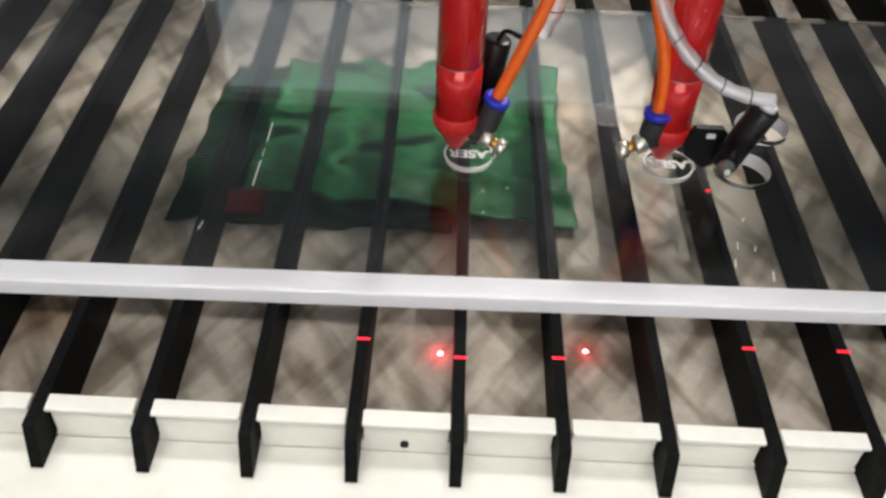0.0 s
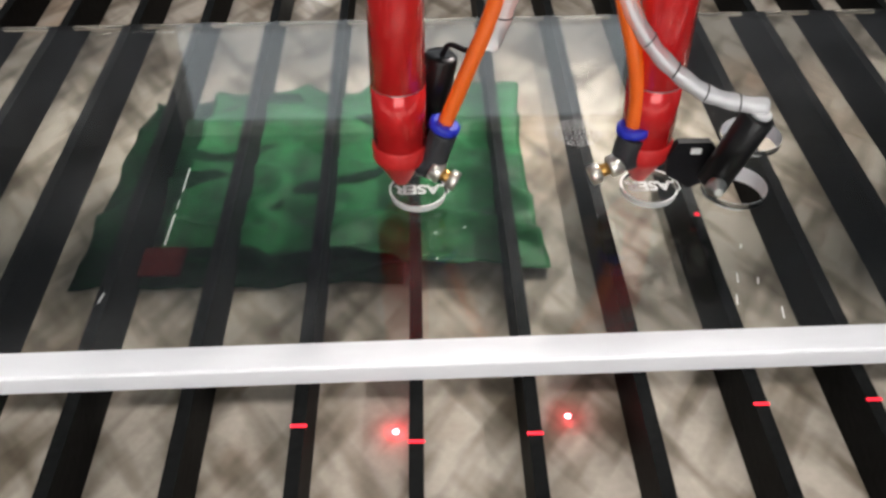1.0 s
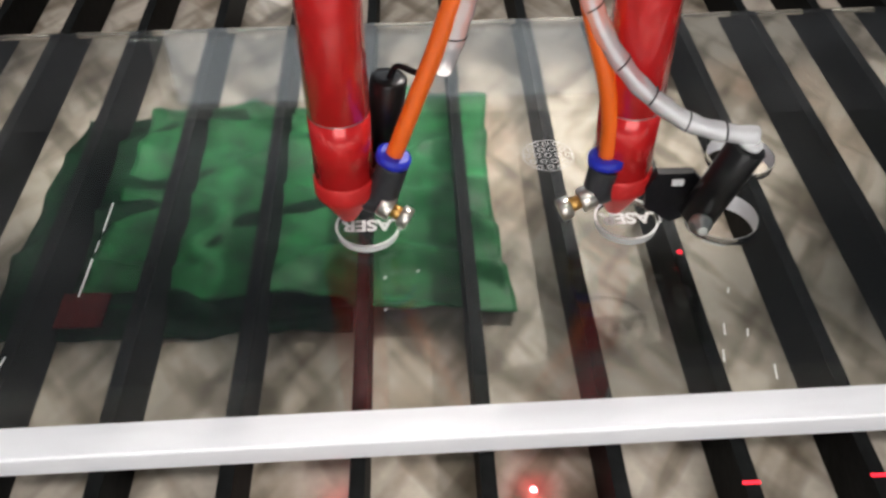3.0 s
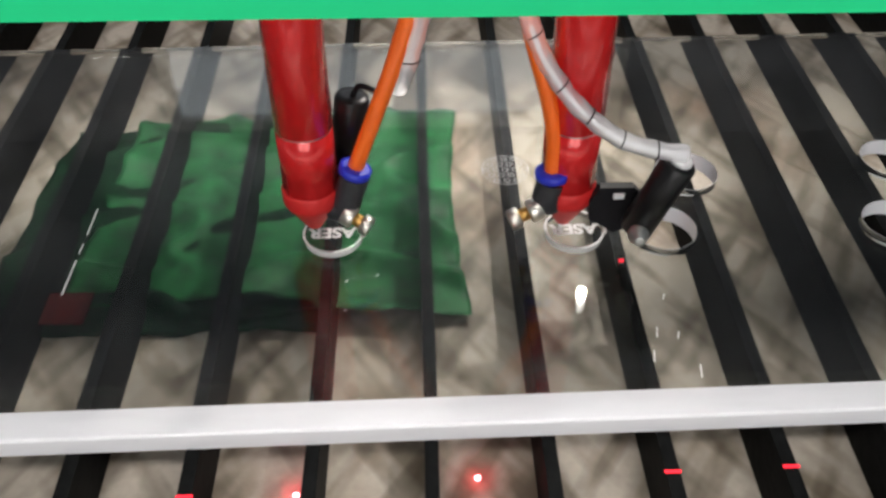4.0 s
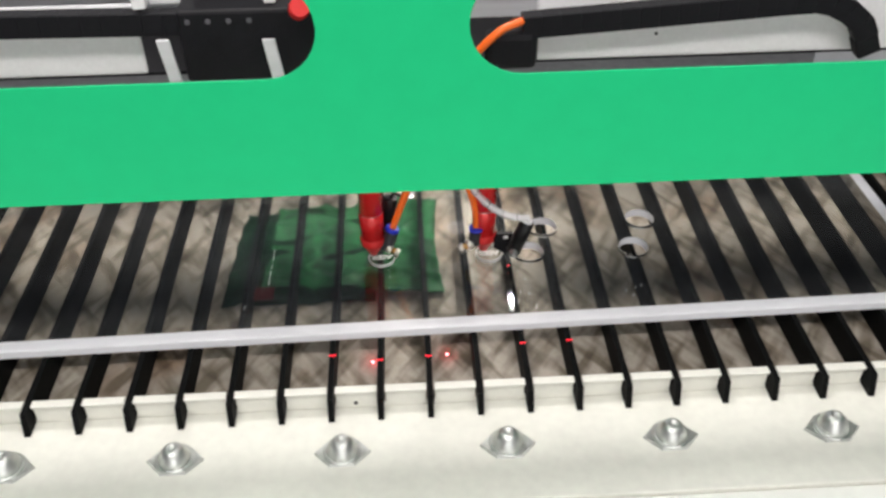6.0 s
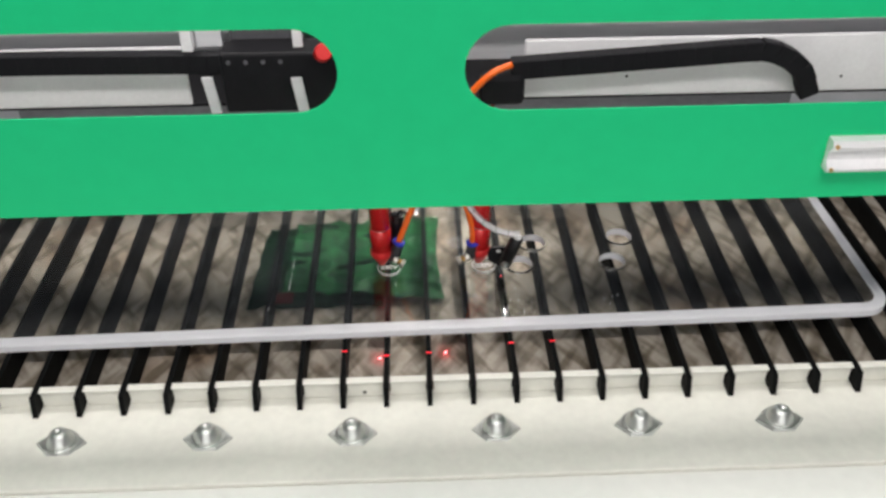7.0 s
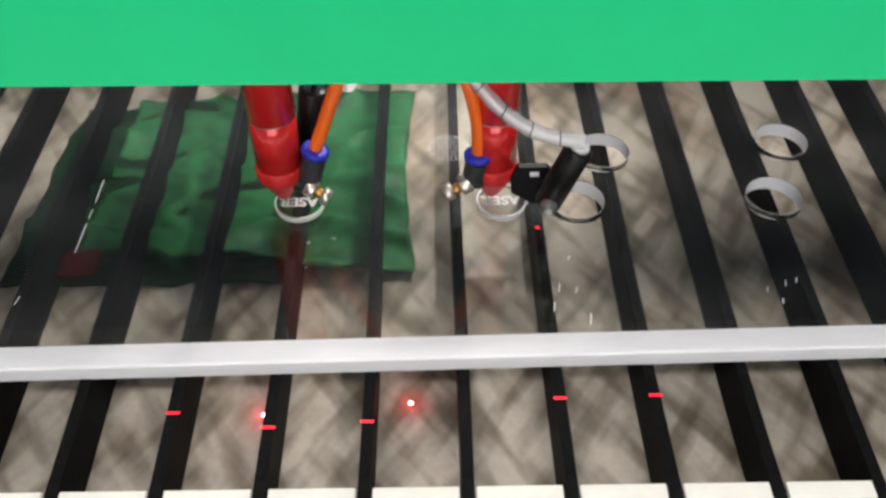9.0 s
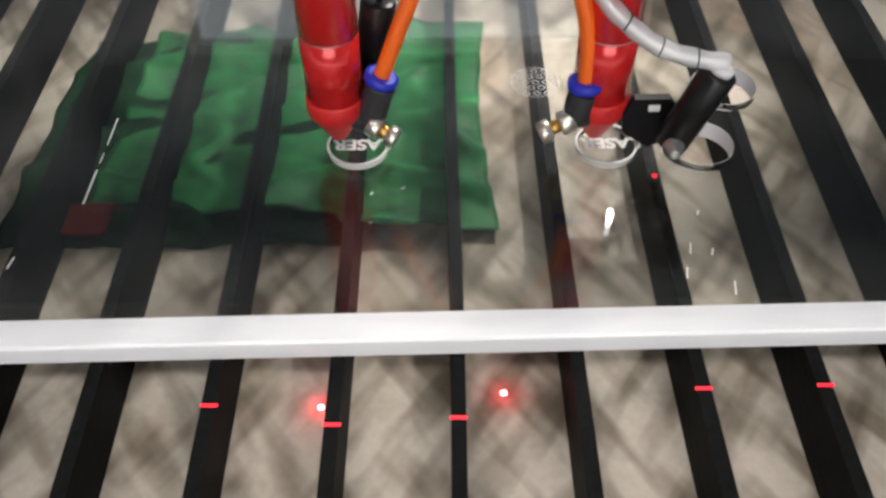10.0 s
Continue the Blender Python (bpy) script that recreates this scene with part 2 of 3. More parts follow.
# ---- the room round the machine ----
solid("floor", box(B(), -3, 3, -3, 3, -0.95, -0.90), M_FLOOR, "grey concrete workshop floor under the machine", "floor", "structure")
solid("ceiling", box(B(), -3, 3, -3, 3, 2.0, 2.1), M_WALL, "plain pale workshop ceiling", "ceiling", "structure")
bm = box(B(), -3, 3, 3, 3.1, -0.9, 0.80)
box(bm, -3, 3, 3, 3.1, 1.95, 2.0)
box(bm, -3, -1.00, 3, 3.1, 0.80, 1.95)
box(bm, 0.90, 3, 3, 3.1, 0.80, 1.95)
solid("wall_north", bm, M_WALL, "plain pale grey workshop wall", "wall", "structure")
bm = box(B(), -3, 3, -3.1, -3, -0.9, 0.28)
box(bm, -3, 3, -3.1, -3, 1.62, 2.0)
box(bm, -3, -1.07, -3.1, -3, 0.28, 1.62)
box(bm, 1.27, 3, -3.1, -3, 0.28, 1.62)
solid("wall_south", bm, M_WALL, "plain pale grey workshop wall", "wall", "structure")
solid("wall_east", box(B(), 3, 3.1, -3, 3, -0.9, 2.0), M_WALL, "plain pale grey workshop wall", "wall", "structure")
solid("wall_west", box(B(), -3.1, -3, -3, 3, -0.9, 2.0), M_WALL, "plain pale grey workshop wall", "wall", "structure")

# unseen window frame, added to hold the front fill light
bm = box(B(), -1.07, 1.27, -3.02, -2.99, 0.28, 0.33)
box(bm, -1.07, 1.27, -3.02, -2.99, 1.57, 1.62)
for x in (-1.07, 0.07, 1.22):
    box(bm, x, x + 0.05, -3.02, -2.99, 0.33, 1.57)
solid("added_window_1", bm, M_FRONT, "white window frame, unseen, added round the front fill light", "window", "structure")
# unseen window added behind: its glowing pane gives the acrylic a reflected haze
bm = box(B(), -1.00, 0.90, 2.99, 3.02, 0.80, 0.85)
box(bm, -1.00, 0.90, 2.99, 3.02, 1.90, 1.95)
for x in (-1.00, 0.85):
    box(bm, x, x + 0.05, 2.99, 3.02, 0.85, 1.90)
window = solid("added_window_2", bm, M_FRONT, "white framed glowing pane, unseen, added for haze in the acrylic", "window", "structure")
part("pane", box(B(), -0.95, 0.85, 3.03, 3.035, 0.85, 1.90), M_HAZE_PANE, window, "glowing pane added to be reflected in the acrylic")

# ---- machine bed ----
PITCH, THICK, FLOOR_Z = 0.045, 0.0054, -0.0286
X0, X1 = -0.70, 0.76
Y_BACK = 0.413
bed = thing("machine_bed", (0, 0, -0.9), "white painted steel laser cutter bed with a slatted table", "machine bed")


def bed_part(name, bm, material, label=""):
    bmesh.ops.translate(bm, verts=bm.verts, vec=(0, 0, 0.9))
    return part(name, bm, material, bed, label)


bed_part("waste_tray", box(B(), X0, X1, -0.066, Y_BACK + 0.02, FLOOR_Z - 0.004, FLOOR_Z), M_TRAY, "beige tray floor with shadow streaks put into its colour")
bed_part("front_ledge", box(B(), X0, X1, -0.176, -0.0662, -0.030, -0.0227, 0.001), M_RAIL, "cream painted steel ledge")
bed_part("front_panel", box(B(), X0, X1, -0.46, -0.1765, -0.040, -0.0265, 0.002), M_FRONT, "white painted front panel")
bed_part("cabinet", box(B(), X0, X1, -0.45, Y_BACK + 0.03, -0.899, -0.042, 0.01), M_FRONT)
bed_part("side_panel", box(B(), X1, X1 + 0.02, -0.46, 0.8, -0.899, 0.05, 0.002), M_ALU, "grey side rail of the bed")
bed_part("side_panel", box(B(), X0 - 0.02, X0, -0.46, 0.8, -0.899, 0.05, 0.002), M_ALU, "grey side rail of the bed")
bed_part("rear_panel", box(B(), X0, X1, Y_BACK, Y_BACK + 0.02, FLOOR_Z + 0.0005, 0.022, 0.002), M_BLACK, "black rear panel")
bed_part("rail_foot", box(B(), X0, X1, -0.0660, -0.0615, FLOOR_Z + 0.0002, -0.0215), M_RAIL)

K0, K1 = -15, 16
bm = box(B(), 0.0042, PITCH - 0.0042, -0.0664, -0.0645, -0.0226, -0.0020)
box(bm, 0.0036, PITCH - 0.0036, -0.0696, -0.0612, -0.0019, 0.0004, 0.0007)
block_mesh = mesh_of("rail_block", bm, M_RAIL)
for k in range(K0, K1):
    ob = new("rail_block", block_mesh)
    ob.parent = bed
    ob.location = (k * PITCH, 0, 0.9)
hole = bed_part("rail_hole", lathe(B(), [(0.0019, 0), (0.0019, 0.0012)], Matrix.Translation((-0.0232, -0.0663, -0.0165)) @ pose(0, 0, 0, 90, 0, 0), 12), M_BLACK, "small black drilled hole")


def slat(k):
    bm = B()
    n = 12
    random.seed(k + 50)
    top, bot = [], []
    for i in range(n + 1):
        y = -0.0838 + (Y_BACK - 0.003 + 0.0838) * i / n
        bow = 0.0004 * math.sin(3 * y * 7 + k)
        x = bow
        top.append((bm.verts.new((x - THICK / 2, y, 0)), bm.verts.new((x + THICK / 2, y, 0))))
        bot.append((bm.verts.new((x - THICK / 2, y, FLOOR_Z + 0.0003)), bm.verts.new((x + THICK / 2, y, FLOOR_Z + 0.0003))))
    for i in range(n):
        bm.faces.new((top[i][0], top[i][1], top[i + 1][1], top[i + 1][0]))
        bm.faces.new((bot[i][0], bot[i + 1][0], bot[i + 1][1], bot[i][1]))
        bm.faces.new((top[i][0], top[i + 1][0], bot[i + 1][0], bot[i][0]))
        bm.faces.new((top[i][1], bot[i][1], bot[i + 1][1], top[i + 1][1]))
    bm.faces.new((top[0][0], bot[0][0], bot[0][1], top[0][1]))
    bm.faces.new((top[n][0], top[n][1], bot[n][1], bot[n][0]))
    front = [v for v in bm.verts if v.co.y < -0.0837 and v.co.z > -0.001]
    for v in front:
        v.co.y += 0.006
    front = [v for v in bm.verts if v.co.y < -0.0837 and v.co.z < -0.001]
    for v in front:
        v.co.z = -0.0222
    ob = solid("table_slat", bm, M_BLADE, "black sooty metal slat standing on edge across the bed", "slat", "", "slats of the cutting table")
    ob.location = (k * PITCH, 0, 0)
    return ob


for k in range(K0, K1 + 1):
    slat(k)


def bolt(x):
    t = thing("bed_bolt", (x, -0.119, -0.0227), "zinc plated bolt on a diamond flange in the cream ledge", "bolt", "bolts along the ledge")
    bm = B()
    pts = [(0.0250, 0), (0.0110, 0.0150), (-0.0110, 0.0150), (-0.0250, 0), (-0.0110, -0.0150), (0.0110, -0.0150)]
    lo = [bm.verts.new((a, b, 0.0001)) for a, b in pts]
    hi = [bm.verts.new((a * 0.95, b * 0.92, 0.0028)) for a, b in pts]
    for i in range(6):
        bm.faces.new((lo[i], lo[(i + 1) % 6], hi[(i + 1) % 6], hi[i]))
    bm.faces.new(hi)
    bm.faces.new(list(reversed(lo)))
    part("flange", bm, M_ZINC, t)
    part("washer", lathe(B(), [(0.0165, 0.0028), (0.0165, 0.0040), (0.0155, 0.0046)]), M_ZINC, t)
    part("bolt_head", lathe(B(), [(0.0140, 0.0046), (0.0132, 0.0075), (0.0105, 0.0125), (0.0080, 0.0160), (0.0050, 0.0178), (0.0030, 0.0178), (0.0026, 0.0150)], None, 24), M_ZINC, t)
    return t


for i in range(8):
    bolt(-0.3229 - 0.1444 + 0.1444 * i)

# ---- clear acrylic sheet ----
SHEET_T, BAND, SLOPE = 0.0090, 0.0130, 0.0177
SX0, SX1, SY1, SHEET_R = -0.60, 0.568, 0.286, 0.030
RINGS = [(0.0040, 0.1118), (0.1168, 0.1095)]
HOLES = [(0.1592, 0.1090), (0.2709, 0.1084), (0.2894, 0.1576), (0.1803, 0.1516)]
HOLE_R = 0.0158


def circle_pts(cx, cy, r, n=40):
    return [(cx + r * math.cos(2 * math.pi * i / n), cy + r * math.sin(2 * math.pi * i / n)) for i in range(n)]


def sheet_outline(grow=0.0):
    pts = []
    SR = SHEET_R + grow
    for cx, cy, a0 in ((SX1 - SHEET_R, SHEET_R, -90), (SX1 - SHEET_R, SY1 - SHEET_R, 0), (SX0 + SHEET_R, SY1 - SHEET_R, 90), (SX0 + SHEET_R, SHEET_R, 180)):
        for i in range(9):
            a = radians(a0 + 90 * i / 8)
            pts.append((cx + SR * math.cos(a), cy + SR * math.sin(a)))
    return pts


def wall_of(bm, pts, z0, z1):
    lo = [bm.verts.new((x, y, z0)) for x, y in pts]
    hi = [bm.verts.new((x, y, z1)) for x, y in pts]
    for i in range(len(pts)):
        j = (i + 1) % len(pts)
        bm.faces.new((lo[i], lo[j], hi[j], hi[i])).smooth = True
    return bm


def loops_face(bm, loops, z):
    edges = []
    for pts in loops:
        vs = [bm.verts.new((x, y, z)) for x, y in pts]
        edges += [bm.edges.new((vs[i], vs[(i + 1) % len(vs)])) for i in range(len(vs))]
    bmesh.ops.triangle_fill(bm, use_beauty=True, use_dissolve=False, edges=edges)
    return bm


sheet = thing("acrylic_sheet", (0, 0, 0.0003), "thick clear acrylic sheet, frosted white edges, lying on black slats", "acrylic sheet")
sheet.rotation_euler = (0, 0, math.atan(SLOPE))
hole_loops = [circle_pts(x, y, HOLE_R) for x, y in HOLES]
bm = loops_face(B(), [sheet_outline(), *hole_loops], SHEET_T)
loops_face(bm, [sheet_outline(), *hole_loops], 0.0)
for pts in [sheet_outline(), *hole_loops]:
    wall_of(bm, pts, 0.0, SHEET_T)
bmesh.ops.remove_doubles(bm, verts=bm.verts, dist=1e-6)
face = part("clear_face", bm, M_SHEET, sheet, "clear glossy acrylic")
face.visible_shadow = False
# the milky border on the front and sides: the upright cut edge, rounded over into a flat band along the top
bm = B()
edge_rings = []
for grow, z in ((0.0003, 0.0002), (0.0004, SHEET_T - 0.0012), (0.0001, SHEET_T - 0.0003), (-0.0009, SHEET_T + 0.0003), (-BAND, SHEET_T + 0.0004)):
    pts = sheet_outline(grow)
    edge_rings.append([bm.verts.new((x, y, z)) for x, y in pts[21:] + pts[:15]])
for lo, hi in zip(edge_rings, edge_rings[1:]):
    for i in range(len(lo) - 1):
        bm.faces.new((lo[i], lo[i + 1], hi[i + 1], hi[i])).smooth = True
part("frosted_edge", bm, M_EDGE, sheet, "milky white border with a rounded cut edge")
for x, y in HOLES:
    rim = part("hole_rim", wall_of(B(), circle_pts(x, y, HOLE_R - 0.0003), 0.0002, SHEET_T), M_EDGE, sheet, "frosted rim of a round cut hole")
    rim.visible_shadow = False


def annulus(bm, cx, cy, r0, r1, z, n=48, a0=0, a1=360):
    inner, outer = [], []
    for i in range(n + 1):
        a = radians(a0 + (a1 - a0) * i / n)
        inner.append(bm.verts.new((cx + r0 * math.cos(a), cy + r0 * math.sin(a), z)))
        outer.append(bm.verts.new((cx + r1 * math.cos(a), cy + r1 * math.sin(a), z)))
    for i in range(n):
        bm.faces.new((inner[i], outer[i], outer[i + 1], inner[i + 1]))
    return bm


def lettering(word, size, x, y, z):
    cu = bpy.data.curves.new("lettering", "FONT")
    cu.body, cu.size, cu.align_x, cu.align_y, cu.offset = word, size, "CENTER", "CENTER", 0.0004
    tmp = bpy.data.objects.new("lettering", cu)
    scene.collection.objects.link(tmp)
    me = bpy.data.meshes.new_from_object(tmp.evaluated_get(bpy.context.evaluated_depsgraph_get()))
    bpy.data.objects.remove(tmp)
    me.materials.append(M_ENGRAVE)
    ob = new("lettering", me)
    ob.parent = sheet
    ob.matrix_local = pose(x, y, z, 0, 0, 180)
    return tagged(ob, "white engraved lettering")


for x, y in RINGS:
    part("cut_ring", annulus(B(), x, y, 0.0130, 0.0142, SHEET_T + 0.0003), M_ENGRAVE, sheet, "white cut ring")
    part("ring_kerf", wall_of(B(), circle_pts(x, y, 0.0136), SHEET_T - 0.006, SHEET_T - 0.0004), M_RIM, sheet).visible_shadow = False
    lettering("LASER", 0.0096, x + 0.002, y, SHEET_T + 0.0003)
# a dotted reflection in the sheet, drawn as flat rings on its face
bm = B()
for i in range(-2, 3):
    for j in range(-2, 3):
        dx, dy = i * 0.0050 + (j % 2) * 0.0025, j * 0.0044
        if dx * dx + dy * dy < 0.0105 ** 2:
            annulus(bm, 0.0890 + dx, 0.156 + dy, 0.0012, 0.0018, SHEET_T + 0.0003, 12)
annulus(bm, 0.0890, 0.156, 0.0116, 0.0121, SHEET_T + 0.0003)
tagged(part("reflected_dots", bm, M_WRAP, sheet, "patch of small dots drawn for a reflection in the sheet"), kind="stuff")


def scratch(pts, w, label="fine white scratch"):
    bm = B()
    for (xa, ya), (xb, yb) in zip(pts, pts[1:]):
        d = Vector((xb - xa, yb - ya, 0)).normalized()
        n = Vector((-d.y, d.x, 0)) * w / 2
        a, b = Vector((xa, ya, SHEET_T + 0.0002)), Vector((xb, yb, SHEET_T + 0.0002))
        bm.faces.new([bm.verts.new(v) for v in (a - n, a + n, b + n, b - n)])
    return part("scratch", bm, M_ENGRAVE, sheet, label)


# ---- film scraps on the tray ----
def film_sheet(name, left, right, front, back, lift, material, label, seed):
    """A crumpled sheet between four edges: x of the left and right edge by v, y of the front and back edge by u."""
    bm = B()
    nx, ny = 64, 52
    grid = []
    for i in range(nx + 1):
        col = []
        for j in range(ny + 1):
            u, v = i / nx, j / ny
            x = left(v) + (right(v) - left(v)) * u + 0.0022 * noise.noise((v * 9, seed, u * 3))
            y = front(u) + (back(u) - front(u)) * v + 0.0020 * noise.noise((u * 11, seed + 4.0, v))
            fold = 1 - abs(noise.noise((x * 11 + y * 7, y * 24, seed))) * 2.4
            z = lift + 0.0075 * max(0.0, fold) ** 3 + 0.0030 * abs(noise.noise((x * 45, y * 55, seed + 5.0)))
            col.append(bm.verts.new((x, y, FLOOR_Z + z)))
        grid.append(col)
    for i in range(nx):
        for j in range(ny):
            bm.faces.new((grid[i][j], grid[i + 1][j], grid[i + 1][j + 1], grid[i][j + 1])).smooth = True
    ob = solid(name, bm, material, label, "plastic film", "", "film scraps on the tray")
    ob.modifiers.new("thickness", "SOLIDIFY").thickness = 0.0003
    return ob


def step(t, a, b):
    t = min(1.0, max(0.0, (t - a) / (b - a)))
    return t * t * (3 - 2 * t)


film_sheet("plastic_film", lambda v: -0.128 + 0.010 * v, lambda v: 0.066 - 0.006 * math.sin(3 * v),
           lambda u: 0.096 - 0.011 * step(u, 0.60, 0.64), lambda u: 0.244 + 0.011 * step(u, 0.44, 0.50),
           0.0040, M_CLOTH, "crumpled bright green plastic film lying on the tray under the slats", 2.0)
# the same film's left part: its dim light is put into a darker colour
film_sheet("plastic_film", lambda v: -0.167 + 0.011 * v, lambda v: -0.006 - 0.004 * v,
           lambda u: 0.079, lambda u: 0.240 - 0.012 * step(u, 0.5, 0.9),
           0.0006, M_DIMFILM, "left part of the green film, dim light put into colour", 7.0)
bm = B()
box(bm, -0.134, -0.112, 0.081, 0.101, FLOOR_Z + 0.0075, FLOOR_Z + 0.0082)
bmesh.ops.subdivide_edges(bm, edges=bm.edges, cuts=6, use_grid_fill=True)
for v in bm.verts:
    v.co.z += 0.0012 * abs(noise.noise((v.co.x * 120, v.co.y * 120, 0)))
solid("film_scrap", bm, M_REDFILM, "small dark red scrap on the dim part of the film", "film scrap")

# ---- two laser heads ----
TIP_Z = 0.0128


def regulator(parent, a, b):
    """The nickelled screw fitting: hexagon, bare brass neck, square end."""
    d = (Vector(b) - Vector(a)).length
    reg = part("air_fitting", lathe(B(), [(0.0050, 0), (0.0055, 0.0005), (0.0055, d * 0.36), (0.0050, d * 0.40)], along(a, b), 6), M_BRASS, parent, "nickel plated hexagon fitting")
    part("neck", lathe(B(), [(0.0030, d * 0.36), (0.0030, d * 0.74)], along(a, b), 14), M_GOLD, reg, "bare brass neck")
    part("end_nut", lathe(B(), [(0.0040, d * 0.66), (0.0050, d * 0.70), (0.0050, d * 0.97), (0.0043, d)], along(a, b), 6), M_BRASS, reg)


def tube_body(parent):
    part("lens_tube", lathe(B(), [(0.0123, 0.0245), (0.0123, 0.0556), (0.0120, 0.0558), (0.0120, 0.0562), (0.0123, 0.0564), (0.0123, 0.2400)], None, 48), M_RED, parent, "glossy red anodised tube")
    part("seam_ring", lathe(B(), [(0.0121, 0.05575), (0.0121, 0.05625)], None, 48), M_ZINC, parent, "thin bright seam")
    part("nozzle_cone", lathe(B(), [(0.0024, 0.0004), (0.0036, 0.0012), (0.0104, 0.0135), (0.0122, 0.0158), (0.0129, 0.0175), (0.0130, 0.0240), (0.0123, 0.0250)], None, 48), M_RED2, parent, "red tapered nozzle")
    part("nozzle_tip", lathe(B(), [(0.0010, 0.0), (0.0019, 0.0), (0.0021, 0.0016)], None, 20), M_ZINC, parent, "bare metal tip")


def wrap_slits(parent, points, radius, places):
    """Short dark slits where the turns of the spiral wrap part."""
    line = smooth_line(points)
    for f in places:
        i = int(f * (len(line) - 2))
        d = (line[i + 1] - line[i]).normalized()
        u = Vector((0, -1, 0.4)).normalized()
        u = (u - d * u.dot(d)).normalized()
        w = d.cross(u)
        pts = []
        for k in range(7):
            a = radians(-70 + 140 * k / 6 + 20)
            pts.append(line[i] + d * (0.0016 * k / 6) + (radius + 0.0001) * (math.cos(a) * u + math.sin(a) * w))
        part("slit", tube(B(), pts, 0.00035, 6), M_BLACK, parent, "dark slit")


def head_one():
    h = thing("laser_unit", (-0.0060, 0.1130, TIP_Z), "red anodised laser head tube, black pointer diode behind it", "laser head", "laser heads")
    tube_body(h)
    elbow = part("elbow_fitting", tube(B(), [(0.009, -0.002, 0.0140), (0.0145, -0.004, 0.0150), (0.0175, -0.004, 0.0230), (0.0205, -0.004, 0.0325)], 0.0066), M_FITTING, h, "charcoal push-in elbow fitting")
    ax = (Vector((0.041, -0.004, 0.084)) - Vector((0.0205, -0.004, 0.027))).normalized()
    c0 = Vector((0.0200, -0.004, 0.0335))
    part("release_collar", lathe(B(), [(0.0066, 0), (0.0073, 0.0004), (0.0073, 0.0034), (0.0058, 0.0040)], along(c0, c0 + ax)), M_BLUE, elbow, "blue release collar")
    regulator(h, (0.0145, -0.0075, 0.0145), (0.0265, -0.0125, 0.0090))
    part("air_hose", tube(B(), [(0.0205, -0.004, 0.0355), (0.0300, -0.004, 0.0620), (0.0410, -0.003, 0.0930), (0.0540, 0.002, 0.1390), (0.062, 0.010, 0.2090)], 0.0036), M_ORANGE, h, "bright orange air hose")
    run = [(0.0390, 0.0005, 0.0740), (0.0435, 0.0, 0.0860), (0.0500, 0.001, 0.1110), (0.0570, 0.004, 0.1460), (0.064, 0.011, 0.2060)]
    wrap = part("spiral_wrap", tube(B(), run, 0.0056, wave=0.05, pitch=0.011), M_WRAP, h, "clear plastic spiral wrap")
    wrap.visible_shadow = False
    wrap_slits(wrap, run, 0.0056, (0.30, 0.52, 0.75))
    diode = part("pointer_diode", lathe(B(), [(0.0040, 0), (0.0076, 0.001), (0.0076, 0.036), (0.0070, 0.037), (0.0030, 0.037)], along((0.0145, 0.019, 0.0220), (0.0200, 0.019, 0.0590)), 24), M_BLACKM, h, "black pointer diode barrel")
    part("bracket", box(B(), 0.006, 0.017, 0.008, 0.016, 0.012, 0.026, 0.001), M_BLACK, h, "black mounting bracket")
    part("screw", lathe(B(), [(0.0016, 0), (0.0016, 0.0012), (0.0008, 0.0016)], along((0.0128, 0.0075, 0.019), (0.0128, -0.02, 0.024)), 12), M_ZINC, h)
    part("wire", tube(B(), [(0.0195, 0.019, 0.0570), (0.0235, 0.018, 0.0640), (0.031, 0.013, 0.0640), (0.037, 0.006, 0.0680), (0.0420, 0.003, 0.0800)], 0.0013), M_BLACK, diode, "thin black wire")
    return h


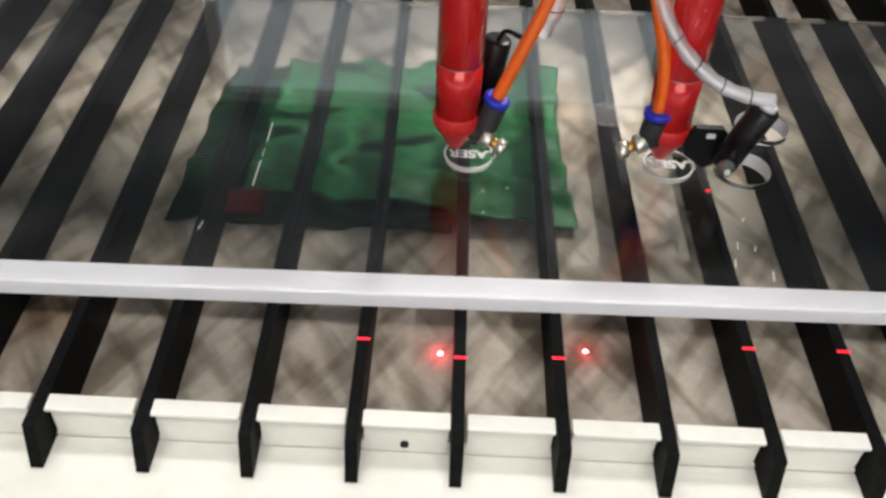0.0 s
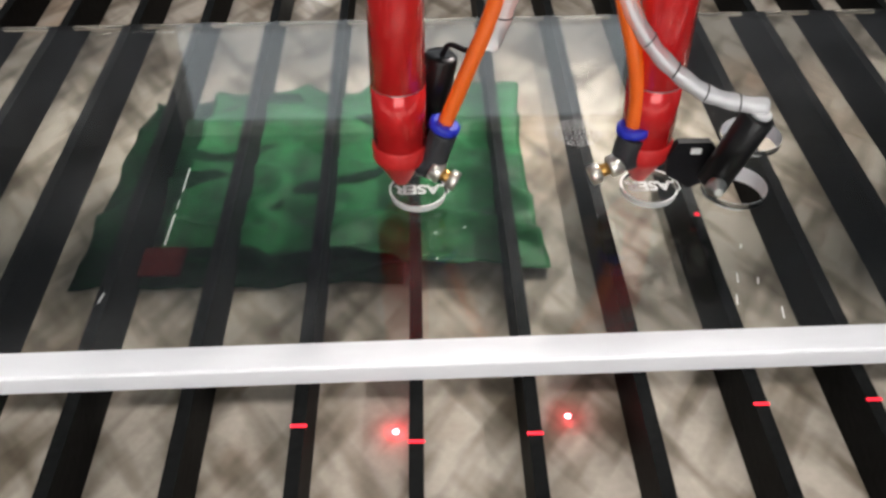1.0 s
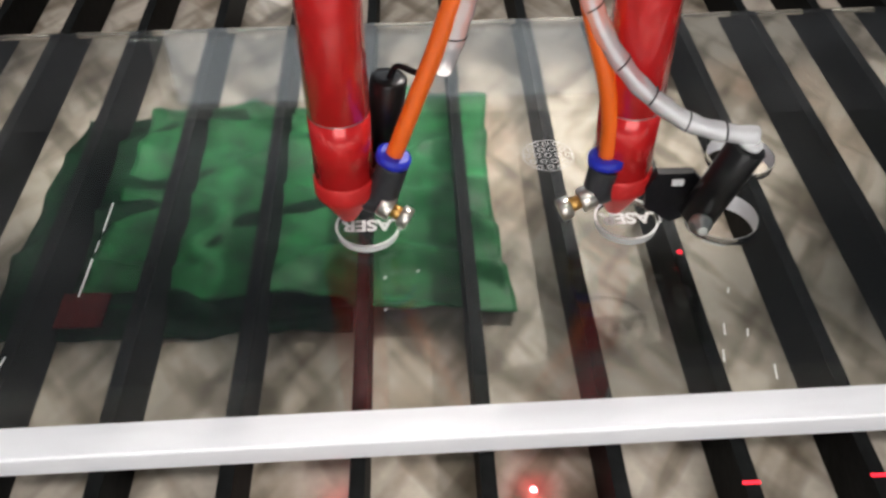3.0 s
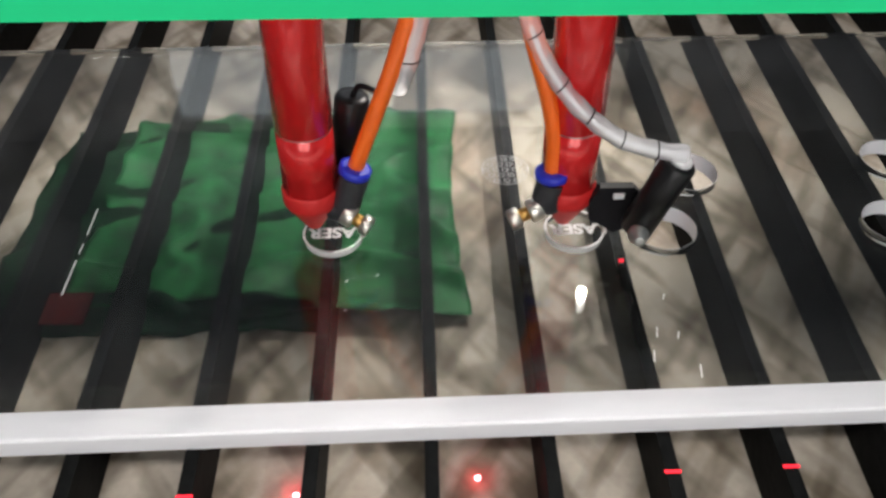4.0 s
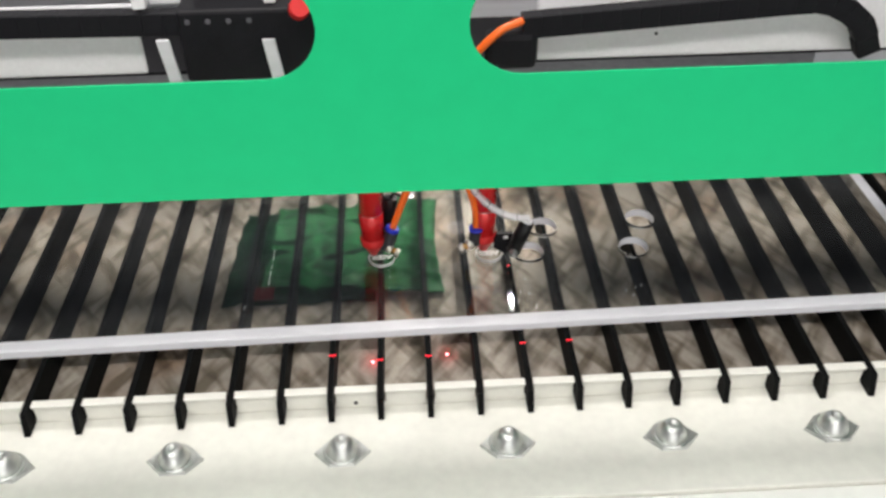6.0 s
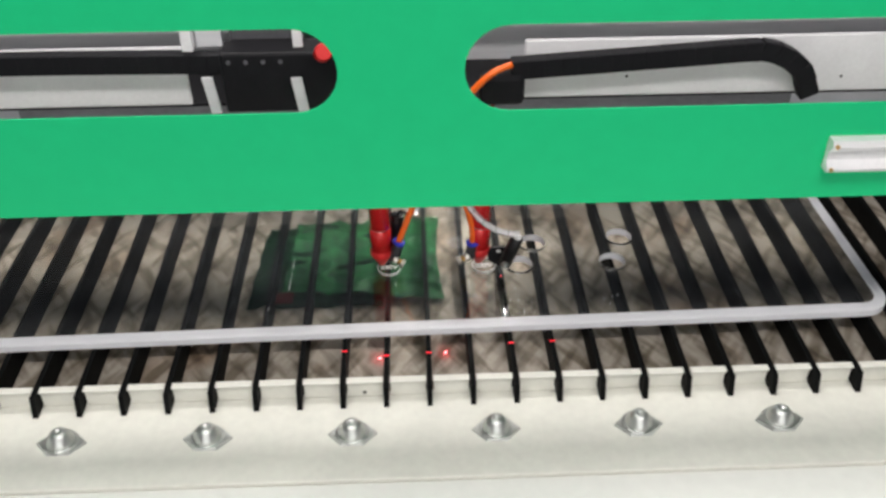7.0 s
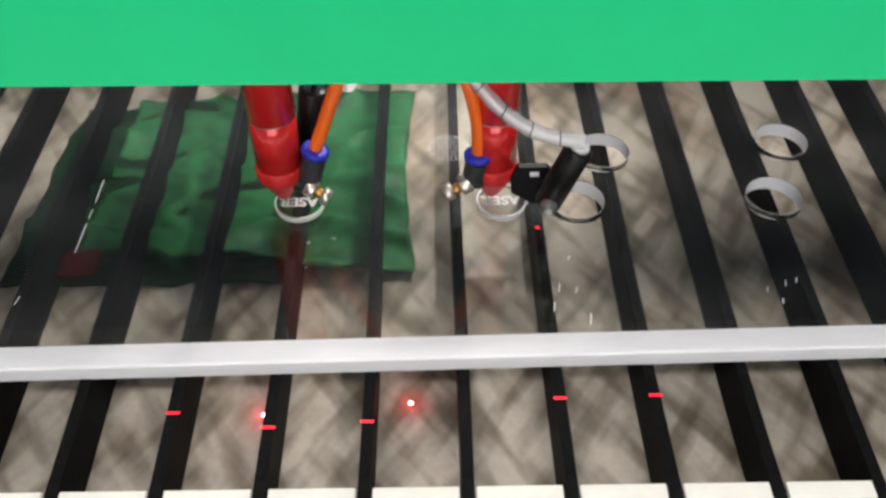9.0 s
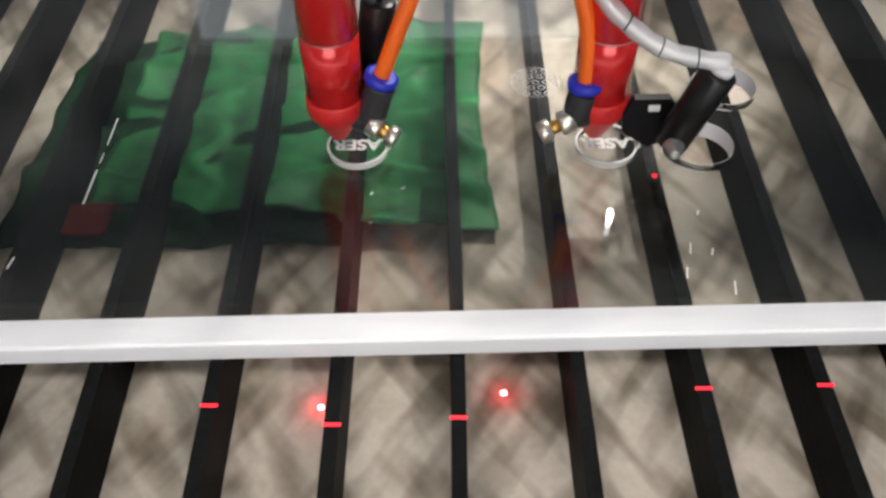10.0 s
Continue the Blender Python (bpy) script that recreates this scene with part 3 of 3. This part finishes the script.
def head_two():
    h = thing("laser_unit", (0.1090, 0.1130, TIP_Z), "red anodised laser head tube, black pointer diode in front", "laser head", "laser heads")
    tube_body(h)
    elbow = part("elbow_fitting", tube(B(), [(-0.006, -0.005, 0.0180), (-0.0095, -0.007, 0.0185), (-0.0098, -0.0075, 0.0240), (-0.0085, -0.0075, 0.0305)], 0.0064), M_FITTING, h, "charcoal push-in elbow fitting")
    part("release_collar", lathe(B(), [(0.0066, 0), (0.0075, 0.0004), (0.0075, 0.0034), (0.0058, 0.0040)], along((-0.0085, -0.0075, 0.0322), (-0.0088, -0.0070, 0.0500))), M_BLUE, elbow, "blue release collar")
    regulator(h, (-0.0120, -0.009, 0.0170), (-0.0265, -0.0125, 0.0115))
    part("air_hose", tube(B(), [(-0.0085, -0.0075, 0.0340), (-0.0090, -0.007, 0.0520), (-0.0130, -0.0065, 0.0720), (-0.0220, -0.004, 0.1020), (-0.034, 0.0, 0.1500), (-0.040, 0.006, 0.2100)], 0.0036), M_ORANGE, h, "bright orange air hose")
    run = [(0.0430, -0.0235, 0.0560), (0.0340, -0.0235, 0.0570), (0.0180, -0.021, 0.0605), (0.0040, -0.018, 0.0690), (-0.0080, -0.013, 0.0800), (-0.0190, -0.008, 0.0970), (-0.029, -0.003, 0.1250), (-0.040, 0.004, 0.1770), (-0.043, 0.007, 0.2170)]
    wrap = part("spiral_wrap", tube(B(), run, 0.0038, wave=0.06, pitch=0.012), M_WRAP, h, "clear plastic spiral wrap")
    wrap.visible_shadow = False
    wrap_slits(wrap, run, 0.0038, (0.16, 0.27, 0.40, 0.52, 0.66))
    part("wire", tube(B(), [(0.0425, -0.0235, 0.0558), (0.0335, -0.0235, 0.0565), (0.0180, -0.021, 0.0600), (0.0040, -0.018, 0.0685), (-0.0080, -0.013, 0.0795), (-0.0190, -0.008, 0.0960), (-0.029, -0.003, 0.1240)], 0.0012), M_WHITEP, h, "white wire inside the wrap")
    diode = part("pointer_diode", lathe(B(), [(0.0035, 0), (0.0074, 0.0008), (0.0076, 0.0395), (0.0066, 0.0405), (0.0030, 0.0405)], along((0.0285, -0.021, 0.0130), (0.0420, -0.0235, 0.0545)), 24), M_BLACKM, h, "black pointer diode barrel")
    part("end_cap", lathe(B(), [(0.0050, 0.0405), (0.0050, 0.0425), (0.0040, 0.0430)], along((0.0285, -0.021, 0.0130), (0.0420, -0.0235, 0.0545)), 16), M_WHITEP, diode, "pale cable end")
    bm = B()
    pts = [(0.009, 0.020), (0.013, 0.028), (0.028, 0.028), (0.033, 0.022), (0.030, 0.006), (0.022, 0.002), (0.010, 0.010)]
    lo = [bm.verts.new((x, -0.0065, z)) for x, z in pts]
    hi = [bm.verts.new((x, -0.0105, z)) for x, z in pts]
    for i in range(len(pts)):
        bm.faces.new((lo[i], lo[(i + 1) % len(pts)], hi[(i + 1) % len(pts)], hi[i]))
    bm.faces.new(hi)
    bm.faces.new(list(reversed(lo)))
    bracket = part("bracket", bm, M_BLACK, h, "flat black bracket plate")
    part("clip", box(B(), 0.0190, 0.0240, -0.0120, -0.0107, 0.0225, 0.0255, 0.0004), M_WHITEP, bracket, "pale clip")
    part("screw", lathe(B(), [(0.0042, 0), (0.0046, 0.0008), (0.0046, 0.0030), (0.0034, 0.0036), (0.0034, 0.0046), (0.0024, 0.0050), (0.0024, 0.0072), (0.0016, 0.0076)], along((0.0280, -0.0270, 0.0165), (0.0262, -0.0450, 0.0190)), 16), M_ZINC, bracket, "bright knurled clamp screw")
    return h


head_one()
head_two()

# ---- gantry: cover in front, beam and carriages behind ----
COVER_Y, COVER_Z0, COVER_Z1 = -0.0653, 0.2137, 0.418
SLOTS = [(-0.52, -0.0249, 0.3110, 0.3850), (0.0781, 0.62, 0.3090, 0.3850)]


def stadium(x0, x1, z0, z1, n=14):
    r, cz = (z1 - z0) / 2, (z0 + z1) / 2
    return [(x1 - r + r * math.cos(a), cz + r * math.sin(a)) for a in [radians(-90 + 180 * i / n) for i in range(n + 1)]] + \
           [(x0 + r + r * math.cos(a), cz + r * math.sin(a)) for a in [radians(90 + 180 * i / n) for i in range(n + 1)]]


gantry = thing("gantry", (0, 0, 0.21), "bright green steel gantry cover with two long rounded slots", "gantry")


def gantry_part(name, bm, material, label=""):
    bmesh.ops.translate(bm, verts=bm.verts, vec=(0, 0, -0.21))
    return part(name, bm, material, gantry, label)


outline = [(-0.85, COVER_Z0), (0.90, COVER_Z0), (0.90, COVER_Z1), (-0.85, COVER_Z1)]
loops = [outline, *[stadium(*s) for s in SLOTS]]
bm = loops_face(B(), loops, 0.0)
loops_face(bm, loops, 0.002)
for pts in loops:
    wall_of(bm, pts, 0.0, 0.002)
bmesh.ops.remove_doubles(bm, verts=bm.verts, dist=1e-6)
bmesh.ops.transform(bm, matrix=Matrix.Translation((0, COVER_Y + 0.002, 0)) @ pose(0, 0, 0, 90, 0, 0), verts=bm.verts)
cover = gantry_part("front_cover", bm, M_GREEN, "bright green painted cover plate")
# unseen back face set to grey, so that light bounced behind it stays neutral
cover.data.materials.append(M_NEUTRAL_BACK)
for f in cover.data.polygons:
    f.material_index = 1 if f.normal.y > 0.9 else 0
gantry_part("lower_lip", box(B(), -0.85, 0.90, COVER_Y + 0.0025, COVER_Y + 0.016, COVER_Z0 + 0.0003, COVER_Z0 + 0.002), M_GREEN)
gantry_part("beam", box(B(), -0.85, 0.90, 0.150, 0.210, 0.235, 0.420, 0.003), M_ALU, "silver aluminium beam")
gantry_part("beam_shelf", box(B(), -0.85, 0.90, 0.062, 0.149, 0.2535, 0.2565), M_BLACK, "black cable shelf")
gantry_part("cable_trough", box(B(), -0.85, -0.178, 0.058, 0.0610, 0.2570, 0.3175, 0.002), M_WHITEP, "white cable trough wall")
gantry_part("cable_trough", box(B(), 0.143, 0.90, 0.058, 0.0610, 0.2570, 0.3175, 0.002), M_WHITEP, "white cable trough wall")
gantry_part("upper_rail", box(B(), -0.85, 0.90, 0.130, 0.1495, 0.300, 0.330, 0.002), M_ALU, "silver guide rail")
carriage = gantry_part("carriage", box(B(), -0.1425, -0.0300, 0.0400, 0.0750, 0.2570, 0.3175, 0.003), M_BLACK, "black carriage block")
for x in (-0.134, -0.118, -0.102, -0.086):
    part("screw_hole", lathe(B(), [(0.0022, 0.0), (0.0022, 0.0006)], Matrix.Translation((x, 0.0399, 0.099)) @ pose(0, 0, 0, 90, 0, 0), 12), M_GREYP, carriage)
gantry_part("motor_box", box(B(), -0.1370, -0.0770, 0.0760, 0.1200, 0.2570, 0.3400, 0.003), M_GREYP, "grey motor box")
gantry_part("carriage", box(B(), 0.1000, 0.1430, 0.0400, 0.0570, 0.2570, 0.2900, 0.006), M_BLACK, "black carriage block")
for x, top in ((-0.1530, 0.2960), (-0.0705, 0.2940)):
    bm = box(B(), -0.0052, 0.0052, 0.0365, 0.0395, 0.2580, top, 0.001)
    for v in bm.verts:
        v.co.x += x - (v.co.z - 0.275) * 0.12
    gantry_part("bracket", bm, M_ALU, "silver bracket")
gantry_part("bracket", box(B(), -0.1755, -0.1650, 0.0450, 0.0575, 0.3180, 0.3450, 0.001), M_WHITEP, "white bracket")
gantry_part("bracket", box(B(), -0.0745, -0.0650, 0.0500, 0.0540, 0.3180, 0.3400, 0.001), M_WHITEP, "white bracket")
gantry_part("guard", box(B(), -0.1640, -0.1400, 0.0555, 0.0570, 0.3180, 0.3430, 0.0006), M_ALU, "pale sheet guard")
gantry_part("clamp", lathe(B(), [(0.0075, 0), (0.0080, 0.002), (0.0080, 0.018), (0.0070, 0.020)], Matrix.Translation((-0.047, 0.038, 0.3165)) @ pose(0, 0, 0, 60, 0, 12)), M_RED2, "red hose clamp")
for x, z in ((0.2435, 0.2780), (0.4560, 0.2730)):
    gantry_part("screw_hole", lathe(B(), [(0.0014, 0.0), (0.0014, 0.0006)], Matrix.Translation((x, 0.0579, z)) @ pose(0, 0, 0, 90, 0, 0), 10), M_BLACK)
gantry_part("hose", tube(B(), [(0.080, 0.035, 0.262), (0.095, 0.037, 0.279), (0.112, 0.040, 0.2935), (0.130, 0.046, 0.2985)], 0.0032), M_ORANGE, "orange air hose")

chain_mesh = mesh_of("chain_link", box(B(), -0.0082, 0.0082, -0.007, 0.007, -0.0096, 0.0096, 0.0012), M_BLACK)


def chain(points, label):
    t = thing("cable_chain", points[0], label, "cable chain", "cable chains")
    line = smooth_line(points, 40)
    run, nxt = 0.0, 0.0
    for a, b in zip(line, line[1:]):
        d = b - a
        while nxt <= run + d.length:
            ob = new("chain_link", chain_mesh)
            ob.parent = t
            ob.matrix_local = Matrix.Translation(a + d * ((nxt - run) / d.length) - Vector(points[0])) @ pose(0, 0, 0, 0, -math.degrees(math.atan2(d.z, d.x)), 0)
            nxt += 0.0158
        run += d.length
    return t


chain([(-0.62, 0.050, 0.3070), (-0.32, 0.050, 0.3075), (-0.15, 0.050, 0.3055), (-0.135, 0.050, 0.3055)], "black plastic cable chain lying straight on the gantry")
chain([(0.138, 0.050, 0.2930), (0.23, 0.050, 0.2985), (0.31, 0.050, 0.3035), (0.361, 0.050, 0.3063), (0.380, 0.050, 0.3040), (0.398, 0.050, 0.2955), (0.412, 0.050, 0.2830), (0.420, 0.050, 0.2660)], "black plastic cable chain bent down in a loop")

# a short white lamp rail on the cover
lamp = thing("cover_rail", (0.432, COVER_Y, 0.262), "short white extruded rail with end caps on the green cover", "rail")
bm = B()
pts = [(0.0, -0.0155), (-0.010, -0.0155), (-0.012, -0.012), (-0.006, -0.005), (-0.006, 0.003), (-0.012, 0.010), (-0.010, 0.0155), (0.0, 0.0155)]
ends = [[bm.verts.new((x, y - 0.0002, z)) for y, z in pts] for x in (-0.036, 0.036)]
for i in range(len(pts)):
    j = (i + 1) % len(pts)
    bm.faces.new((ends[0][i], ends[0][j], ends[1][j], ends[1][i]))
bm.faces.new(ends[0])
bm.faces.new(list(reversed(ends[1])))
part("rail_body", bm, M_WHITEP, lamp)
for sx in (-1, 1):
    for sz in (-0.0115, 0.0115):
        part("screw", lathe(B(), [(0.0018, 0), (0.0018, 0.002), (0.0010, 0.0025)], Matrix.Translation((sx * 0.033, -0.0122, sz)) @ pose(0, 0, 0, 90, 0, 0), 10), M_GOLD, lamp)

# work lamp under the beam, and the unseen ceiling lamps added for light
work = thing("work_lamp", (0.17, 0.30, 0.262), "small round LED work lamp under the gantry beam, lit", "work lamp")
part("housing", lathe(B(), [(0.008, -0.0001), (0.008, -0.008), (0.006, -0.010)]), M_BLACK, work, "black lamp housing")
part("arm", box(B(), -0.008, 0.008, -0.0895, 0.006, 0.0001, 0.004, 0.001), M_BLACK, work, "black bracket arm")
part("lens", lathe(B(), [(0.0042, -0.0102), (0.0040, -0.0116), (0.002, -0.0122)]), M_LED, work, "glowing white lens")
for x, y, _ in CEILING_LAMPS:
    t = thing("ceiling_lamp", (x, y, 2.0), "flat white ceiling lamp, unseen, added to light the machine", "ceiling lamp", "ceiling lamps")
    part("housing", box(B(), -0.62, 0.62, -0.17, 0.17, -0.020, -0.0005, 0.003), M_WHITEP, t)
    part("diffuser", box(B(), -0.6, 0.6, -0.15, 0.15, -0.024, -0.0205), M_PANEL, t, "glowing diffuser")


# pointer light on the tray
def laser_dot(x, y, r, hot, z=FLOOR_Z):
    t = solid("laser_dot", lathe(B(), [(r, 0.0004), (r * 0.8, 0.0007)], Matrix.Translation((x, y, z)), 16), M_HOT if hot else M_DOT, "small glowing red dot of pointer light", "laser dot", "", "dots of pointer light")
    return t


scratch([(-0.1095, 0.1340), (-0.1100, 0.1150)], 0.0006)
scratch([(-0.1103, 0.1090), (-0.1106, 0.1020)], 0.0005)
scratch([(-0.1108, 0.0980), (-0.1116, 0.0760)], 0.0009)
for x, y, l in ((0.1405, 0.0400, 0.006), (0.1365, 0.0270, 0.006), (0.1535, 0.0180, 0.007), (0.1490, 0.0390, 0.004), (0.1480, 0.0620, 0.003),
                (0.0105, 0.0785, 0.0015), (0.0105, 0.0610, 0.001), (0.0240, 0.0815, 0.0015), (-0.1330, 0.0400, 0.006),
                (0.2462, 0.0360, 0.004), (0.2567, 0.0400, 0.004), (0.2628, 0.0420, 0.004), (0.2518, 0.0280, 0.004)):
    scratch([(x, y), (x + 0.0012, y + l)], 0.0007, "tiny white chip")
for x, y in ((-0.0090, -0.0040), (0.0640, 0.0020)):
    laser_dot(x, y, 0.0013, True)
    d = bpy.data.lights.new("pointer_glow", "POINT")
    d.energy, d.color, d.shadow_soft_size = 0.004, (1.0, 0.04, 0.06), 0.001
    new("pointer_glow", d).location = (x, y, FLOOR_Z + 0.004)
for k, y in ((0, -0.0300), (1, -0.0275), (-1, -0.0215), (3, -0.0160), (4, -0.0150)):
    x = k * PITCH
    solid("laser_dot", box(B(), x - THICK / 2 - 0.0004, x + THICK / 2 + 0.0004, y - 0.0006, y + 0.0006, 0.0001, 0.0004), M_DOT, "short glowing red streak of pointer light on a slat", "laser dot", "", "dots of pointer light")
solid("laser_dot", lathe(B(), [(0.0012, 0.0001), (0.0009, 0.0003)], Matrix.Translation((0.1330, 0.0890, SHEET_T + 0.0006)), 14), M_DOT, "small glowing red dot of pointer light on the acrylic", "laser dot", "", "dots of pointer light")

# a small glowing disc added at the back of the bed for a bright reflection
lit = thing("glint_disc", (-0.0740, 0.4113, -0.0200), "small glowing white disc added for a reflection, on rear panel", "indicator lamp")
part("bezel", lathe(B(), [(0.0070, 0.0), (0.0070, 0.003), (0.0060, 0.004)], pose(0, 0, 0, 90, 0, 0), 20), M_WHITEP, lit)
part("lens", lathe(B(), [(0.0058, 0.0041), (0.0045, 0.0070), (0.0020, 0.0080)], pose(0, 0, 0, 90, 0, 0), 20), M_LED, lit, "glowing face of the added disc")
